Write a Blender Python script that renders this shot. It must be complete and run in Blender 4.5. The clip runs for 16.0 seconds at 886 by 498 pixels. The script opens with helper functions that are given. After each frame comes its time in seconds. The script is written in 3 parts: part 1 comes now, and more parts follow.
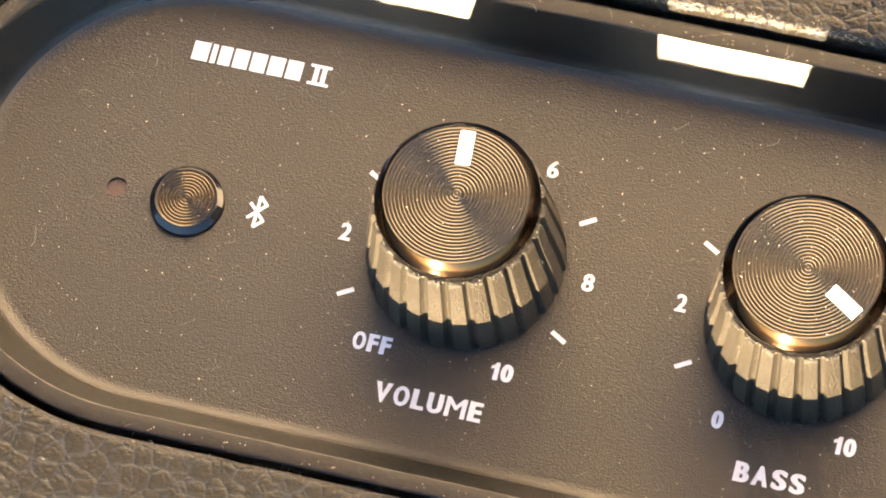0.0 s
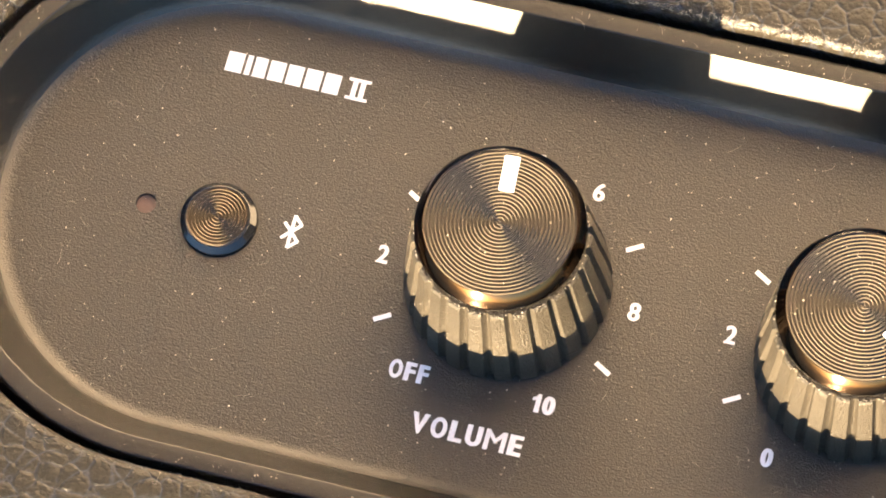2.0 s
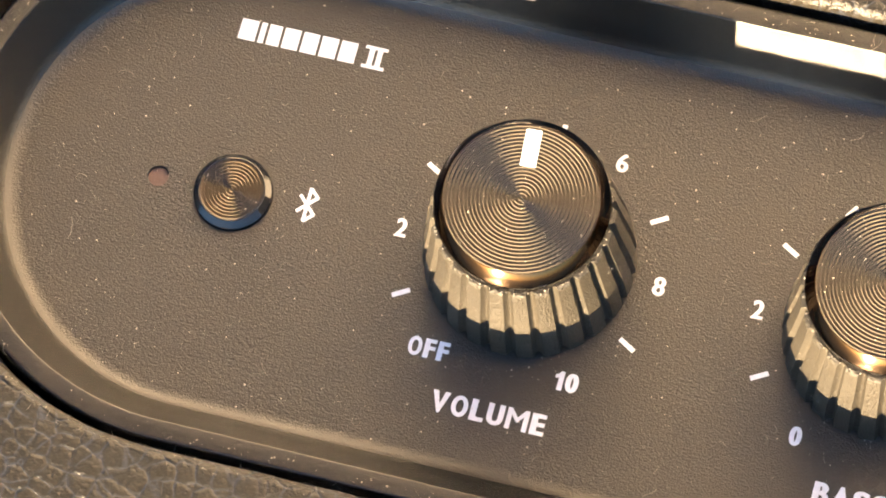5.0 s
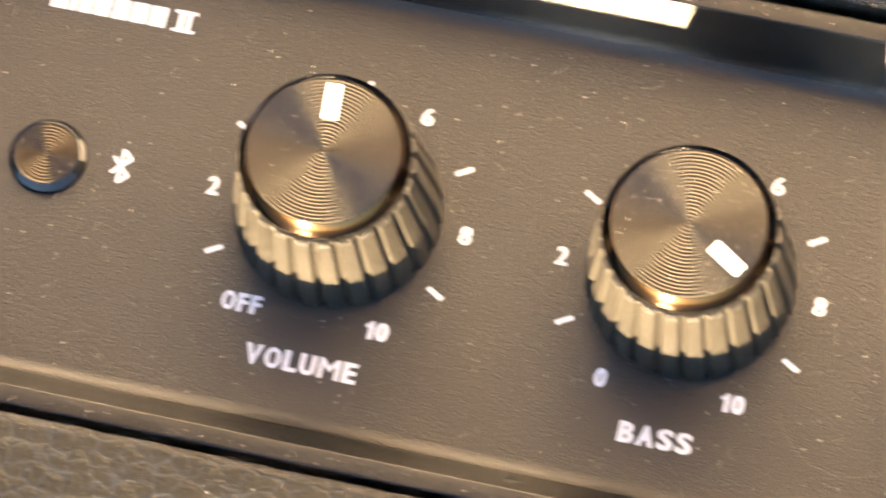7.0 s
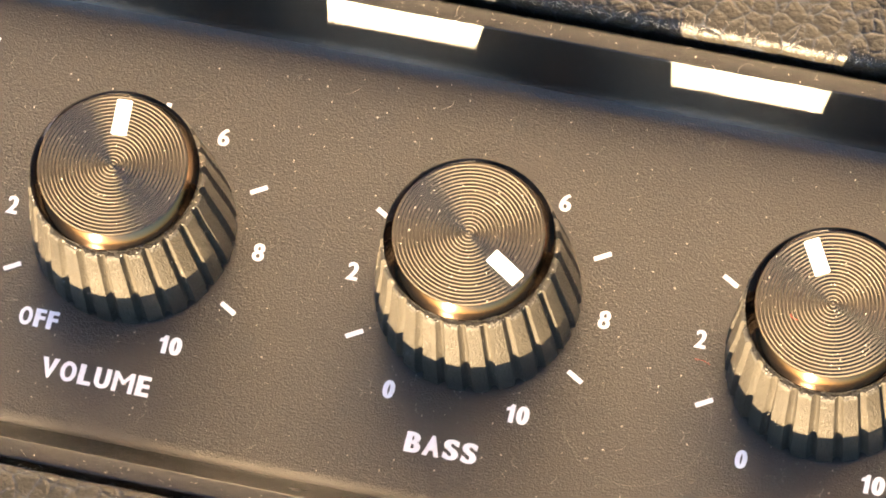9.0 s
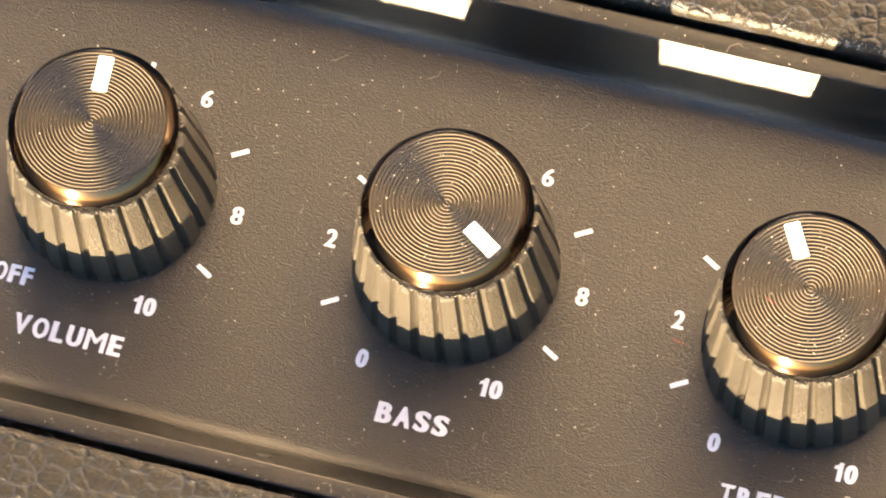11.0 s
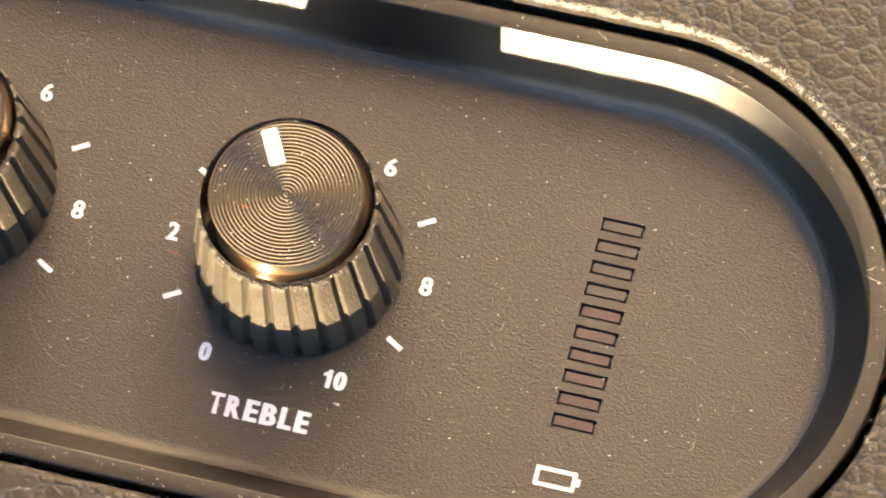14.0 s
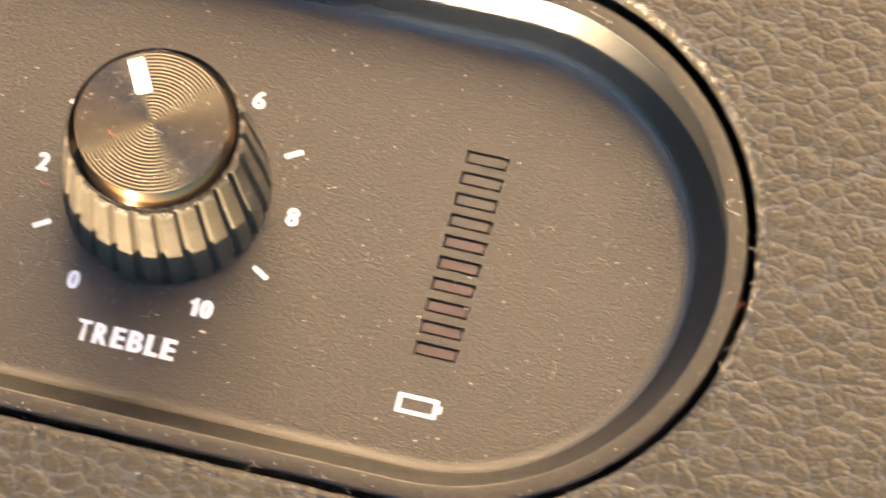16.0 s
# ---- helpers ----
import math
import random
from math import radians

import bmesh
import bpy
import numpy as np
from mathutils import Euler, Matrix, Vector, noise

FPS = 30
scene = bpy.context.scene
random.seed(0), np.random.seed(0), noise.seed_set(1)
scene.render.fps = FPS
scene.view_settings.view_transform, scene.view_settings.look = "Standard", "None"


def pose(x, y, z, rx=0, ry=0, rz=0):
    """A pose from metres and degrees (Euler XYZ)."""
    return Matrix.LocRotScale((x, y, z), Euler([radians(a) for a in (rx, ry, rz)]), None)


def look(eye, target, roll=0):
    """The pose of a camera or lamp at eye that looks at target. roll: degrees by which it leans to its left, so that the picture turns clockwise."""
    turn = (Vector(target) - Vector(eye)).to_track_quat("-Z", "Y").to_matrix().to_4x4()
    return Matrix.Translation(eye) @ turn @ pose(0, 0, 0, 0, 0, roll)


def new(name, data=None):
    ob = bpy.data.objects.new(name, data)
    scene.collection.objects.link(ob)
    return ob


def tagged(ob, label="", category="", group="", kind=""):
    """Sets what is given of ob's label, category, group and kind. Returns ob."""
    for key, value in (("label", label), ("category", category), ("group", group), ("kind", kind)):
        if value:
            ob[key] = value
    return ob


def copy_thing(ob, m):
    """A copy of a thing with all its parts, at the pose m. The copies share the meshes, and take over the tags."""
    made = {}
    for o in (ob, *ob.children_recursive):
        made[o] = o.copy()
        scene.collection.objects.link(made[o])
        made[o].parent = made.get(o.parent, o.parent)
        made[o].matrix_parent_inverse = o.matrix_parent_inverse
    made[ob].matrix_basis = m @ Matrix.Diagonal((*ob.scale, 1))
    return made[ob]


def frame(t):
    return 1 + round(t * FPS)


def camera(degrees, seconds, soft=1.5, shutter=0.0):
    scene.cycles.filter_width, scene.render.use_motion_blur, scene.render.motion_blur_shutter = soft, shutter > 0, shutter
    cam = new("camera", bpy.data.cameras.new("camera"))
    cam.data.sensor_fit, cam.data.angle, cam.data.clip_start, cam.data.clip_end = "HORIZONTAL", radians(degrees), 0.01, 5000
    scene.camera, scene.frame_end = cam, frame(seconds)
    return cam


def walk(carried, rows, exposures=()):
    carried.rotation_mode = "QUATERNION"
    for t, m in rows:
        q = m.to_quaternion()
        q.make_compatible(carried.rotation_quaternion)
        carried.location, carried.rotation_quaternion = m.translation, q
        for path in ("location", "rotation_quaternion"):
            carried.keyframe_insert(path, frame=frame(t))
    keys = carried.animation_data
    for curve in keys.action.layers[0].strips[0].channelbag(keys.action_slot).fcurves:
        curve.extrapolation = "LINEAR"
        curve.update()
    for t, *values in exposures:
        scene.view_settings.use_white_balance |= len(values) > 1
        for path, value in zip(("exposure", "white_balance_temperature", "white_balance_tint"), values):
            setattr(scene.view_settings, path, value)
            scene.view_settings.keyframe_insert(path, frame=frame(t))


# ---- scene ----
MM = 0.001

# camera and its walk
FOV = 11.832
ROWS = [
    (0.0, pose(0.05628, -0.13356, 0.36844, 21.322, 3.721, 14.225)),
    (0.5, pose(0.05543, -0.13061, 0.36620, 21.132, 3.780, 14.554)),
    (1.0, pose(0.05366, -0.12620, 0.36384, 20.762, 3.815, 14.773)),
    (1.5, pose(0.05210, -0.12134, 0.36187, 20.264, 3.846, 14.948)),
    (2.0, pose(0.04957, -0.11877, 0.35909, 19.990, 3.643, 15.069)),
    (2.5, pose(0.04811, -0.11621, 0.35681, 19.670, 3.592, 15.173)),
    (3.0, pose(0.04703, -0.11325, 0.35474, 19.278, 3.600, 15.283)),
    (3.5, pose(0.04637, -0.11030, 0.35297, 18.915, 3.714, 15.206)),
    (6.0, pose(0.04536, -0.10911, 0.35373, 18.401, 3.867, 14.446)),
    (6.5, pose(0.05081, -0.11178, 0.35590, 18.587, 3.756, 14.029)),
    (7.0, pose(0.06056, -0.11554, 0.35802, 18.846, 3.727, 13.204)),
    (7.5, pose(0.07087, -0.12036, 0.36034, 19.397, 3.784, 12.497)),
    (8.0, pose(0.07653, -0.12386, 0.36211, 20.037, 3.799, 12.279)),
    (10.5, pose(0.08429, -0.12365, 0.35608, 20.915, 3.451, 14.904)),
    (11.0, pose(0.08674, -0.12342, 0.35598, 20.765, 3.458, 15.283)),
    (11.5, pose(0.09062, -0.12324, 0.35552, 20.751, 3.288, 15.868)),
    (12.0, pose(0.09685, -0.12349, 0.35460, 20.847, 2.953, 16.278)),
    (12.5, pose(0.10676, -0.12293, 0.35504, 20.808, 2.909, 16.159)),
    (13.0, pose(0.11631, -0.12279, 0.35455, 20.859, 2.886, 15.556)),
    (13.5, pose(0.12172, -0.12284, 0.35355, 20.897, 2.682, 14.745)),
    (14.0, pose(0.12370, -0.12310, 0.35277, 20.869, 2.464, 14.124)),
    (14.5, pose(0.12574, -0.12475, 0.35206, 21.016, 2.363, 14.080)),
    (15.0, pose(0.12765, -0.12629, 0.35231, 21.035, 2.329, 14.101)),
    (15.5, pose(0.12778, -0.12850, 0.35391, 21.010, 1.902, 14.076)),
    (16.0, pose(0.13316, -0.12965, 0.35483, 21.046, 1.705, 14.218)),
]
cam = camera(FOV, 16.0, soft=1.9, shutter=0.75)
walk(cam, ROWS, exposures=[(0.0, 3.71), (1.0, 3.74), (3.5, 3.71), (6.0, 3.79), (8.0, 4.01), (10.5, 3.81), (13.5, 3.71), (14.5, 3.78), (15.0, 3.85), (16.0, 3.98)])

# daylight: a low sun in front of the loudspeaker, open sky on that side
SUN_WAY = Vector((0.178, 1.0, -0.082)).normalized()
world = bpy.data.worlds.new("world")
scene.world = world
world.use_nodes = True
sky = world.node_tree.nodes.new("ShaderNodeTexSky")
sky.sky_type = "NISHITA"
sky.sun_disc = False
sky.air_density, sky.dust_density, sky.ozone_density = 0.8, 0.5, 2.0
sky.sun_elevation = math.asin(-SUN_WAY.z)
sky.sun_rotation = math.atan2(-SUN_WAY.x, -SUN_WAY.y)
back = world.node_tree.nodes["Background"]
world.node_tree.links.new(sky.outputs[0], back.inputs[0])
back.inputs[1].default_value = 0.094

sun = new("sun", bpy.data.lights.new("sun", "SUN"))
sun.data.energy = 5.0
sun.data.angle = radians(0.55)
sun.data.color = (1.0, 0.73, 0.42)
sun.matrix_world = look(-SUN_WAY, (0, 0, 0))


# materials
def material(name, color, rough, metal=0.0, spec=0.5):
    m = bpy.data.materials.new(name)
    m.use_nodes = True
    b = m.node_tree.nodes["Principled BSDF"]
    b.inputs["Base Color"].default_value = (*color, 1)
    b.inputs["Roughness"].default_value = rough
    b.inputs["Metallic"].default_value = metal
    b.inputs["Specular IOR Level"].default_value = spec
    return m, m.node_tree.nodes, m.node_tree.links, b


def noise_node(nodes, links, scale, detail=3.0, rough=0.5):
    c = nodes.new("ShaderNodeTexCoord")
    n = nodes.new("ShaderNodeTexNoise")
    n.inputs["Scale"].default_value = scale
    n.inputs["Detail"].default_value = detail
    n.inputs["Roughness"].default_value = rough
    links.new(c.outputs["Object"], n.inputs["Vector"])
    return n


def ramp(nodes, links, src, lo, hi, a, b):
    r = nodes.new("ShaderNodeMapRange")
    r.inputs["From Min"].default_value, r.inputs["From Max"].default_value = lo, hi
    r.inputs["To Min"].default_value, r.inputs["To Max"].default_value = a, b
    links.new(src, r.inputs["Value"])
    return r.outputs["Result"]


def mixed(nodes, links, fac, a, b):
    x = nodes.new("ShaderNodeMix")
    x.data_type = "RGBA"
    links.new(fac, x.inputs[0])
    x.inputs[6].default_value, x.inputs[7].default_value = (*a, 1), (*b, 1)
    return x.outputs[2]


def relief(nodes, links, bsdf, src, strength, metres):
    b = nodes.new("ShaderNodeBump")
    b.inputs["Strength"].default_value = strength
    b.inputs["Distance"].default_value = metres
    links.new(src, b.inputs["Height"])
    prior = bsdf.inputs["Normal"].links
    if prior:
        links.new(prior[0].from_socket, b.inputs["Normal"])
    links.new(b.outputs["Normal"], bsdf.inputs["Normal"])


def plastic(name, dark, light, rough, grain, depth, spec=0.5, coarse=0.0):
    """Grained moulded plastic with faint smears and uneven gloss."""
    m, n, l, b = material(name, dark, rough, 0.0, spec)
    smear = noise_node(n, l, 55, 4, 0.6)
    l.new(mixed(n, l, smear.outputs["Fac"], dark, light), b.inputs["Base Color"])
    l.new(ramp(n, l, smear.outputs["Fac"], 0.3, 0.7, rough - 0.05, rough + 0.06), b.inputs["Roughness"])
    g = noise_node(n, l, grain, 2, 0.55)
    relief(n, l, b, g.outputs["Fac"], 1.0, depth)
    if coarse:
        c = noise_node(n, l, grain * 0.42, 2, 0.5)
        relief(n, l, b, c.outputs["Fac"], 1.0, coarse)
    return m


FACE = plastic("matt grained plastic", (0.019, 0.0172, 0.0155), (0.027, 0.0242, 0.0215), 0.335, 5600, 0.000082, 0.47, 0.000036)
FRAME = plastic("satin moulded plastic", (0.005, 0.0049, 0.0048), (0.009, 0.0085, 0.008), 0.225, 7600, 0.00005, 0.47, 0.00002)
GRIP = plastic("worn black knob plastic", (0.007, 0.0063, 0.0054), (0.040, 0.0338, 0.0245), 0.5, 4600, 0.0002, 0.36)
BLACK = material("black recess", (0.006, 0.006, 0.006), 0.7)[0]
INK, _n, _l, _b = material("white print", (0.82, 0.83, 0.85), 0.55)
_s = noise_node(_n, _l, 1800, 2)
_l.new(mixed(_n, _l, _s.outputs["Fac"], (0.72, 0.73, 0.76), (0.86, 0.87, 0.88)), _b.inputs["Base Color"])
# same white as the pointer, with the panel's shade put into the colour
SHADED_PRINT, _n, _l, _b = material("shaded white print", (0.62, 0.63, 0.68), 0.6, 0.0, 0.3)
_s = noise_node(_n, _l, 2600, 3)
_l.new(mixed(_n, _l, _s.outputs["Fac"], (0.50, 0.52, 0.60), (0.72, 0.74, 0.82)), _b.inputs["Base Color"])


def metal(name, color, rough):
    m, n, l, b = material(name, color, rough, 1.0)
    s = noise_node(n, l, 420, 3)
    l.new(ramp(n, l, s.outputs["Fac"], 0.3, 0.7, rough - 0.01, rough + 0.02), b.inputs["Roughness"])
    return m


TURNED = metal("turned dark bronze", (0.070, 0.067, 0.062), 0.2)
BEZEL = metal("polished dark bronze", (0.060, 0.040, 0.027), 0.11)
BUTTON_FACE = metal("turned black metal", (0.062, 0.054, 0.046), 0.2)
BUTTON_RING = material("gloss black plastic", (0.01, 0.011, 0.013), 0.11)[0]
LENS_RED = plastic("smoked red lens", (0.036, 0.0215, 0.023), (0.046, 0.0275, 0.029), 0.42, 2500, 0.00001)
LENS_LED = plastic("unlit red lens", (0.055, 0.030, 0.029), (0.066, 0.036, 0.034), 0.38, 2500, 0.00001)
LENS_GREY = plastic("smoked clear lens", (0.028, 0.027, 0.026), (0.036, 0.034, 0.032), 0.38, 2500, 0.00001)
DUST = material("pale dust", (0.46, 0.42, 0.37), 0.9)[0]
FLUFF = material("grey lint", (0.25, 0.23, 0.21), 0.85)[0]
FLUFF_RED = material("red lint", (0.45, 0.06, 0.04), 0.85)[0]

LEATHER, _n, _l, _b = material("black pebbled leatherette", (0.03, 0.027, 0.024), 0.40, 0.0, 0.27)
_s = noise_node(_n, _l, 70, 4, 0.6)
_l.new(mixed(_n, _l, _s.outputs["Fac"], (0.010, 0.0090, 0.0074), (0.020, 0.0165, 0.0125)), _b.inputs["Base Color"])
_g = noise_node(_n, _l, 2600, 3, 0.6)
relief(_n, _l, _b, _g.outputs["Fac"], 1.0, 0.00012)


def pebbles(scale, warp, depth, stretch):
    """Rounded pebbles that meet in creases. Returns the distance to the nearest crease."""
    c = noise_node(_n, _l, scale * 0.6, 2)
    m = _n.new("ShaderNodeVectorMath")
    m.operation = "MULTIPLY_ADD"
    m.inputs[1].default_value = (warp, warp, 0)
    tc = _n.new("ShaderNodeTexCoord")
    mp = _n.new("ShaderNodeMapping")
    mp.inputs["Scale"].default_value = (1, stretch, 0.3)
    _l.new(c.outputs["Color"], m.inputs[0])
    _l.new(tc.outputs["Object"], m.inputs[2])
    _l.new(m.outputs[0], mp.inputs["Vector"])
    outs = []
    for feature in ("F1", "DISTANCE_TO_EDGE"):
        w = _n.new("ShaderNodeTexVoronoi")
        w.feature = feature
        w.inputs["Scale"].default_value = scale
        _l.new(mp.outputs[0], w.inputs["Vector"])
        outs.append(w.outputs["Distance"])
    p = _n.new("ShaderNodeMath")
    p.operation = "MULTIPLY"
    _l.new(outs[0], p.inputs[0])
    _l.new(outs[0], p.inputs[1])
    q = _n.new("ShaderNodeMath")
    q.operation = "MULTIPLY"
    q.inputs[1].default_value = -1.0
    _l.new(p.outputs[0], q.inputs[0])
    relief(_n, _l, _b, q.outputs[0], 1.0, depth)
    return outs[1]


pebbles(1900, 0.0005, 0.00008, 1.15)
_edge = pebbles(560, 0.0016, 0.00018, 1.1)
relief(_n, _l, _b, ramp(_n, _l, _edge, 0.0, 0.15, 0.0, 1.0), 1.0, 0.00005)
# grey dust lying in the creases
_d = _n.new("ShaderNodeMix")
_d.data_type = "RGBA"
_d.inputs[6].default_value = (0.023, 0.026, 0.034, 1)
_k = _n.new("ShaderNodeMath")
_k.operation = "MAXIMUM"
_l.new(ramp(_n, _l, _edge, 0.0, 0.075, 0.0, 1.0), _k.inputs[0])
_l.new(ramp(_n, _l, noise_node(_n, _l, 900, 3).outputs["Fac"], 0.42, 0.62, 0.0, 1.0), _k.inputs[1])
_l.new(_k.outputs[0], _d.inputs[0])
_l.new(_b.inputs["Base Color"].links[0].from_socket, _d.inputs[7])
_l.new(_d.outputs[2], _b.inputs["Base Color"])

# white for an added wall out of view that bounces the sun
BOUNCE_WHITE, _n, _l, _b = material("white bounce wall", (0.6, 0.58, 0.55), 0.9)
_s = noise_node(_n, _l, 3, 5)
_l.new(mixed(_n, _l, _s.outputs["Fac"], (0.74, 0.68, 0.63), (0.80, 0.74, 0.69)), _b.inputs["Base Color"])
# toned for the overhead pieces that the faceplate reflects
OVERHEAD_WHITE, _n, _l, _b = material("white overhead reflector", (0.6, 0.59, 0.58), 0.8)
_s = noise_node(_n, _l, 4, 5)
_l.new(mixed(_n, _l, _s.outputs["Fac"], (0.61, 0.57, 0.565), (0.68, 0.635, 0.63)), _b.inputs["Base Color"])
PAVING, _n, _l, _b = material("dark paving", (0.12, 0.11, 0.1), 0.85)
_s = noise_node(_n, _l, 6, 5)
_l.new(mixed(_n, _l, _s.outputs["Fac"], (0.10, 0.09, 0.08), (0.16, 0.15, 0.13)), _b.inputs["Base Color"])


# mesh helpers
def mesh_object(name, verts, faces, mat, smooth=True):
    me = bpy.data.meshes.new(name)
    me.from_pydata([tuple(v) for v in verts], [], [tuple(f) for f in faces])
    if smooth:
        me.shade_smooth()
    me.materials.append(mat)
    me.update()
    return new(name, me)


def part(name, bm, mat, parent, label="", smooth=True):
    me = bpy.data.meshes.new(name)
    bmesh.ops.recalc_face_normals(bm, faces=bm.faces)
    bm.to_mesh(me)
    bm.free()
    if smooth:
        me.shade_smooth()
    me.materials.append(mat)
    ob = new(name, me)
    ob.parent = parent
    return tagged(ob, label)


def lathe(profile, n):
    """A turned body: profile of (radius, height) from the axis outwards."""
    bm = bmesh.new()
    rows = []
    for r, z in profile:
        if r < 1e-7:
            rows.append([bm.verts.new((0, 0, z))])
        else:
            rows.append([bm.verts.new((r * math.cos(2 * math.pi * k / n), r * math.sin(2 * math.pi * k / n), z)) for k in range(n)])
    for a, b in zip(rows, rows[1:]):
        for k in range(n):
            q = (k + 1) % n
            if len(a) == 1:
                bm.faces.new((a[0], b[k], b[q]))
            elif len(b) == 1:
                bm.faces.new((a[k], b[0], a[q]))
            else:
                bm.faces.new((a[k], b[k], b[q], a[q]))
    return bm


def slab(outline, z0, z1):
    """A flat piece with the given outline and thickness."""
    bm = bmesh.new()
    lo = [bm.verts.new((x, y, z0)) for x, y in outline]
    hi = [bm.verts.new((x, y, z1)) for x, y in outline]
    bm.faces.new(hi)
    bm.faces.new(lo[::-1])
    n = len(outline)
    for k in range(n):
        bm.faces.new((lo[k], lo[(k + 1) % n], hi[(k + 1) % n], hi[k]))
    return bm


def box_outline(cx, cy, w, h, r=0.0, n=4, turn=0.0):
    pts = []
    for sx, sy, a0 in ((1, 1, 0), (-1, 1, 90), (-1, -1, 180), (1, -1, 270)):
        for k in range(n + 1 if r else 1):
            a = radians(a0 + 90 * k / n)
            pts.append((sx * (w / 2 - r) + r * math.cos(a) if r else sx * w / 2, sy * (h / 2 - r) + r * math.sin(a) if r else sy * h / 2))
    c, s = math.cos(turn), math.sin(turn)
    return [(cx + c * x - s * y, cy + s * x + c * y) for x, y in pts]


def circle_outline(cx, cy, r, n=32):
    return [(cx + r * math.cos(2 * math.pi * k / n), cy + r * math.sin(2 * math.pi * k / n)) for k in range(n)]


# the setting, out of view: paving, an added bounce wall, ceiling pieces shaping reflections
GROUND_Z = -0.1547


def plain_box(name, x0, x1, y0, y1, z0, z1, mat, label, category):
    bm = slab([(x0, y0), (x1, y0), (x1, y1), (x0, y1)], z0, z1)
    ob = part(name, bm, mat, None, label, smooth=False)
    return tagged(ob, label, category, kind="structure")


plain_box("ground", -400, 400, -800, 60, GROUND_Z - 0.2, GROUND_Z, PAVING, "dark weathered paving under the loudspeaker", "ground")
plain_box("bounce_wall", -0.55, 2.6, 0.95, 1.15, GROUND_Z, 2.4, BOUNCE_WHITE, "unseen white wall added to bounce warm sunlight", "wall")
# added out of view; gaps between the pieces let sky reflect in the caps
plain_box("ceiling", -0.55, 0.05, -0.5, 0.95, 1.5, 1.6, OVERHEAD_WHITE, "unseen white ceiling piece added to shape reflections", "ceiling")
plain_box("ceiling", -2.4, -0.55, -0.5, 0.6, 1.5, 1.6, OVERHEAD_WHITE, "unseen white ceiling piece added to shape reflections", "ceiling")
plain_box("ceiling", 0.05, 0.75, 0.31, 0.95, 1.5, 1.6, OVERHEAD_WHITE, "unseen white ceiling piece added to shape reflections", "ceiling")
plain_box("ceiling", 0.75, 2.6, 0.3, 0.95, 1.5, 1.6, OVERHEAD_WHITE, "unseen white ceiling piece added to shape reflections", "ceiling")

# the pill-shaped outline shared by the panel and its opening
XL, XR = -26.7 * MM, 91.2 * MM


def pill(straight, arc):
    """Points of the middle line and outward normals, once round."""
    out = []
    for k in range(arc):
        a = radians(-90 + 180 * k / arc)
        out.append((XR, math.cos(a), math.sin(a)))
    for k in range(straight):
        out.append((XR + (XL - XR) * k / straight, 0.0, 1.0))
    for k in range(arc):
        a = radians(90 + 180 * k / arc)
        out.append((XL, math.cos(a), math.sin(a)))
    for k in range(straight):
        out.append((XL + (XR - XL) * k / straight, 0.0, -1.0))
    return np.array(out)


def bands(rings, count):
    faces = []
    for i in range(rings - 1):
        for k in range(count):
            q = (k + 1) % count
            faces.append((i * count + k, (i + 1) * count + k, (i + 1) * count + q, i * count + q))
    return faces


# leather-covered cabinet
def cells(x, y, size, seed):
    """Nearest and second nearest distance to scattered seeds, in cells."""
    rng = np.random.RandomState(seed)
    jx, jy = rng.rand(128, 128), rng.rand(128, 128)
    u, v = x / size, y / size
    iu, iv = np.floor(u).astype(int), np.floor(v).astype(int)
    f1, f2 = np.full(u.shape, 9.0), np.full(u.shape, 9.0)
    for du in (-1, 0, 1):
        for dv in (-1, 0, 1):
            a, b = iu + du, iv + dv
            d = np.hypot(a + jx[a % 128, b % 128] - u, b + jy[a % 128, b % 128] - v)
            f2 = np.minimum(f2, np.maximum(d, f1))
            f1 = np.minimum(f1, d)
    return f1, f2


def waves(x, y, size, seed):
    """Smooth value noise."""
    rng = np.random.RandomState(seed)
    tab = rng.rand(128, 128)
    u, v = x / size, y / size
    iu, iv = np.floor(u).astype(int), np.floor(v).astype(int)
    a, b = u - iu, v - iv
    a, b = a * a * (3 - 2 * a), b * b * (3 - 2 * b)
    t = lambda p, q: tab[p % 128, q % 128]
    return (t(iu, iv) * (1 - a) + t(iu + 1, iv) * a) * (1 - b) + (t(iu, iv + 1) * (1 - a) + t(iu + 1, iv + 1) * a) * b


TOP = 7.3 * MM


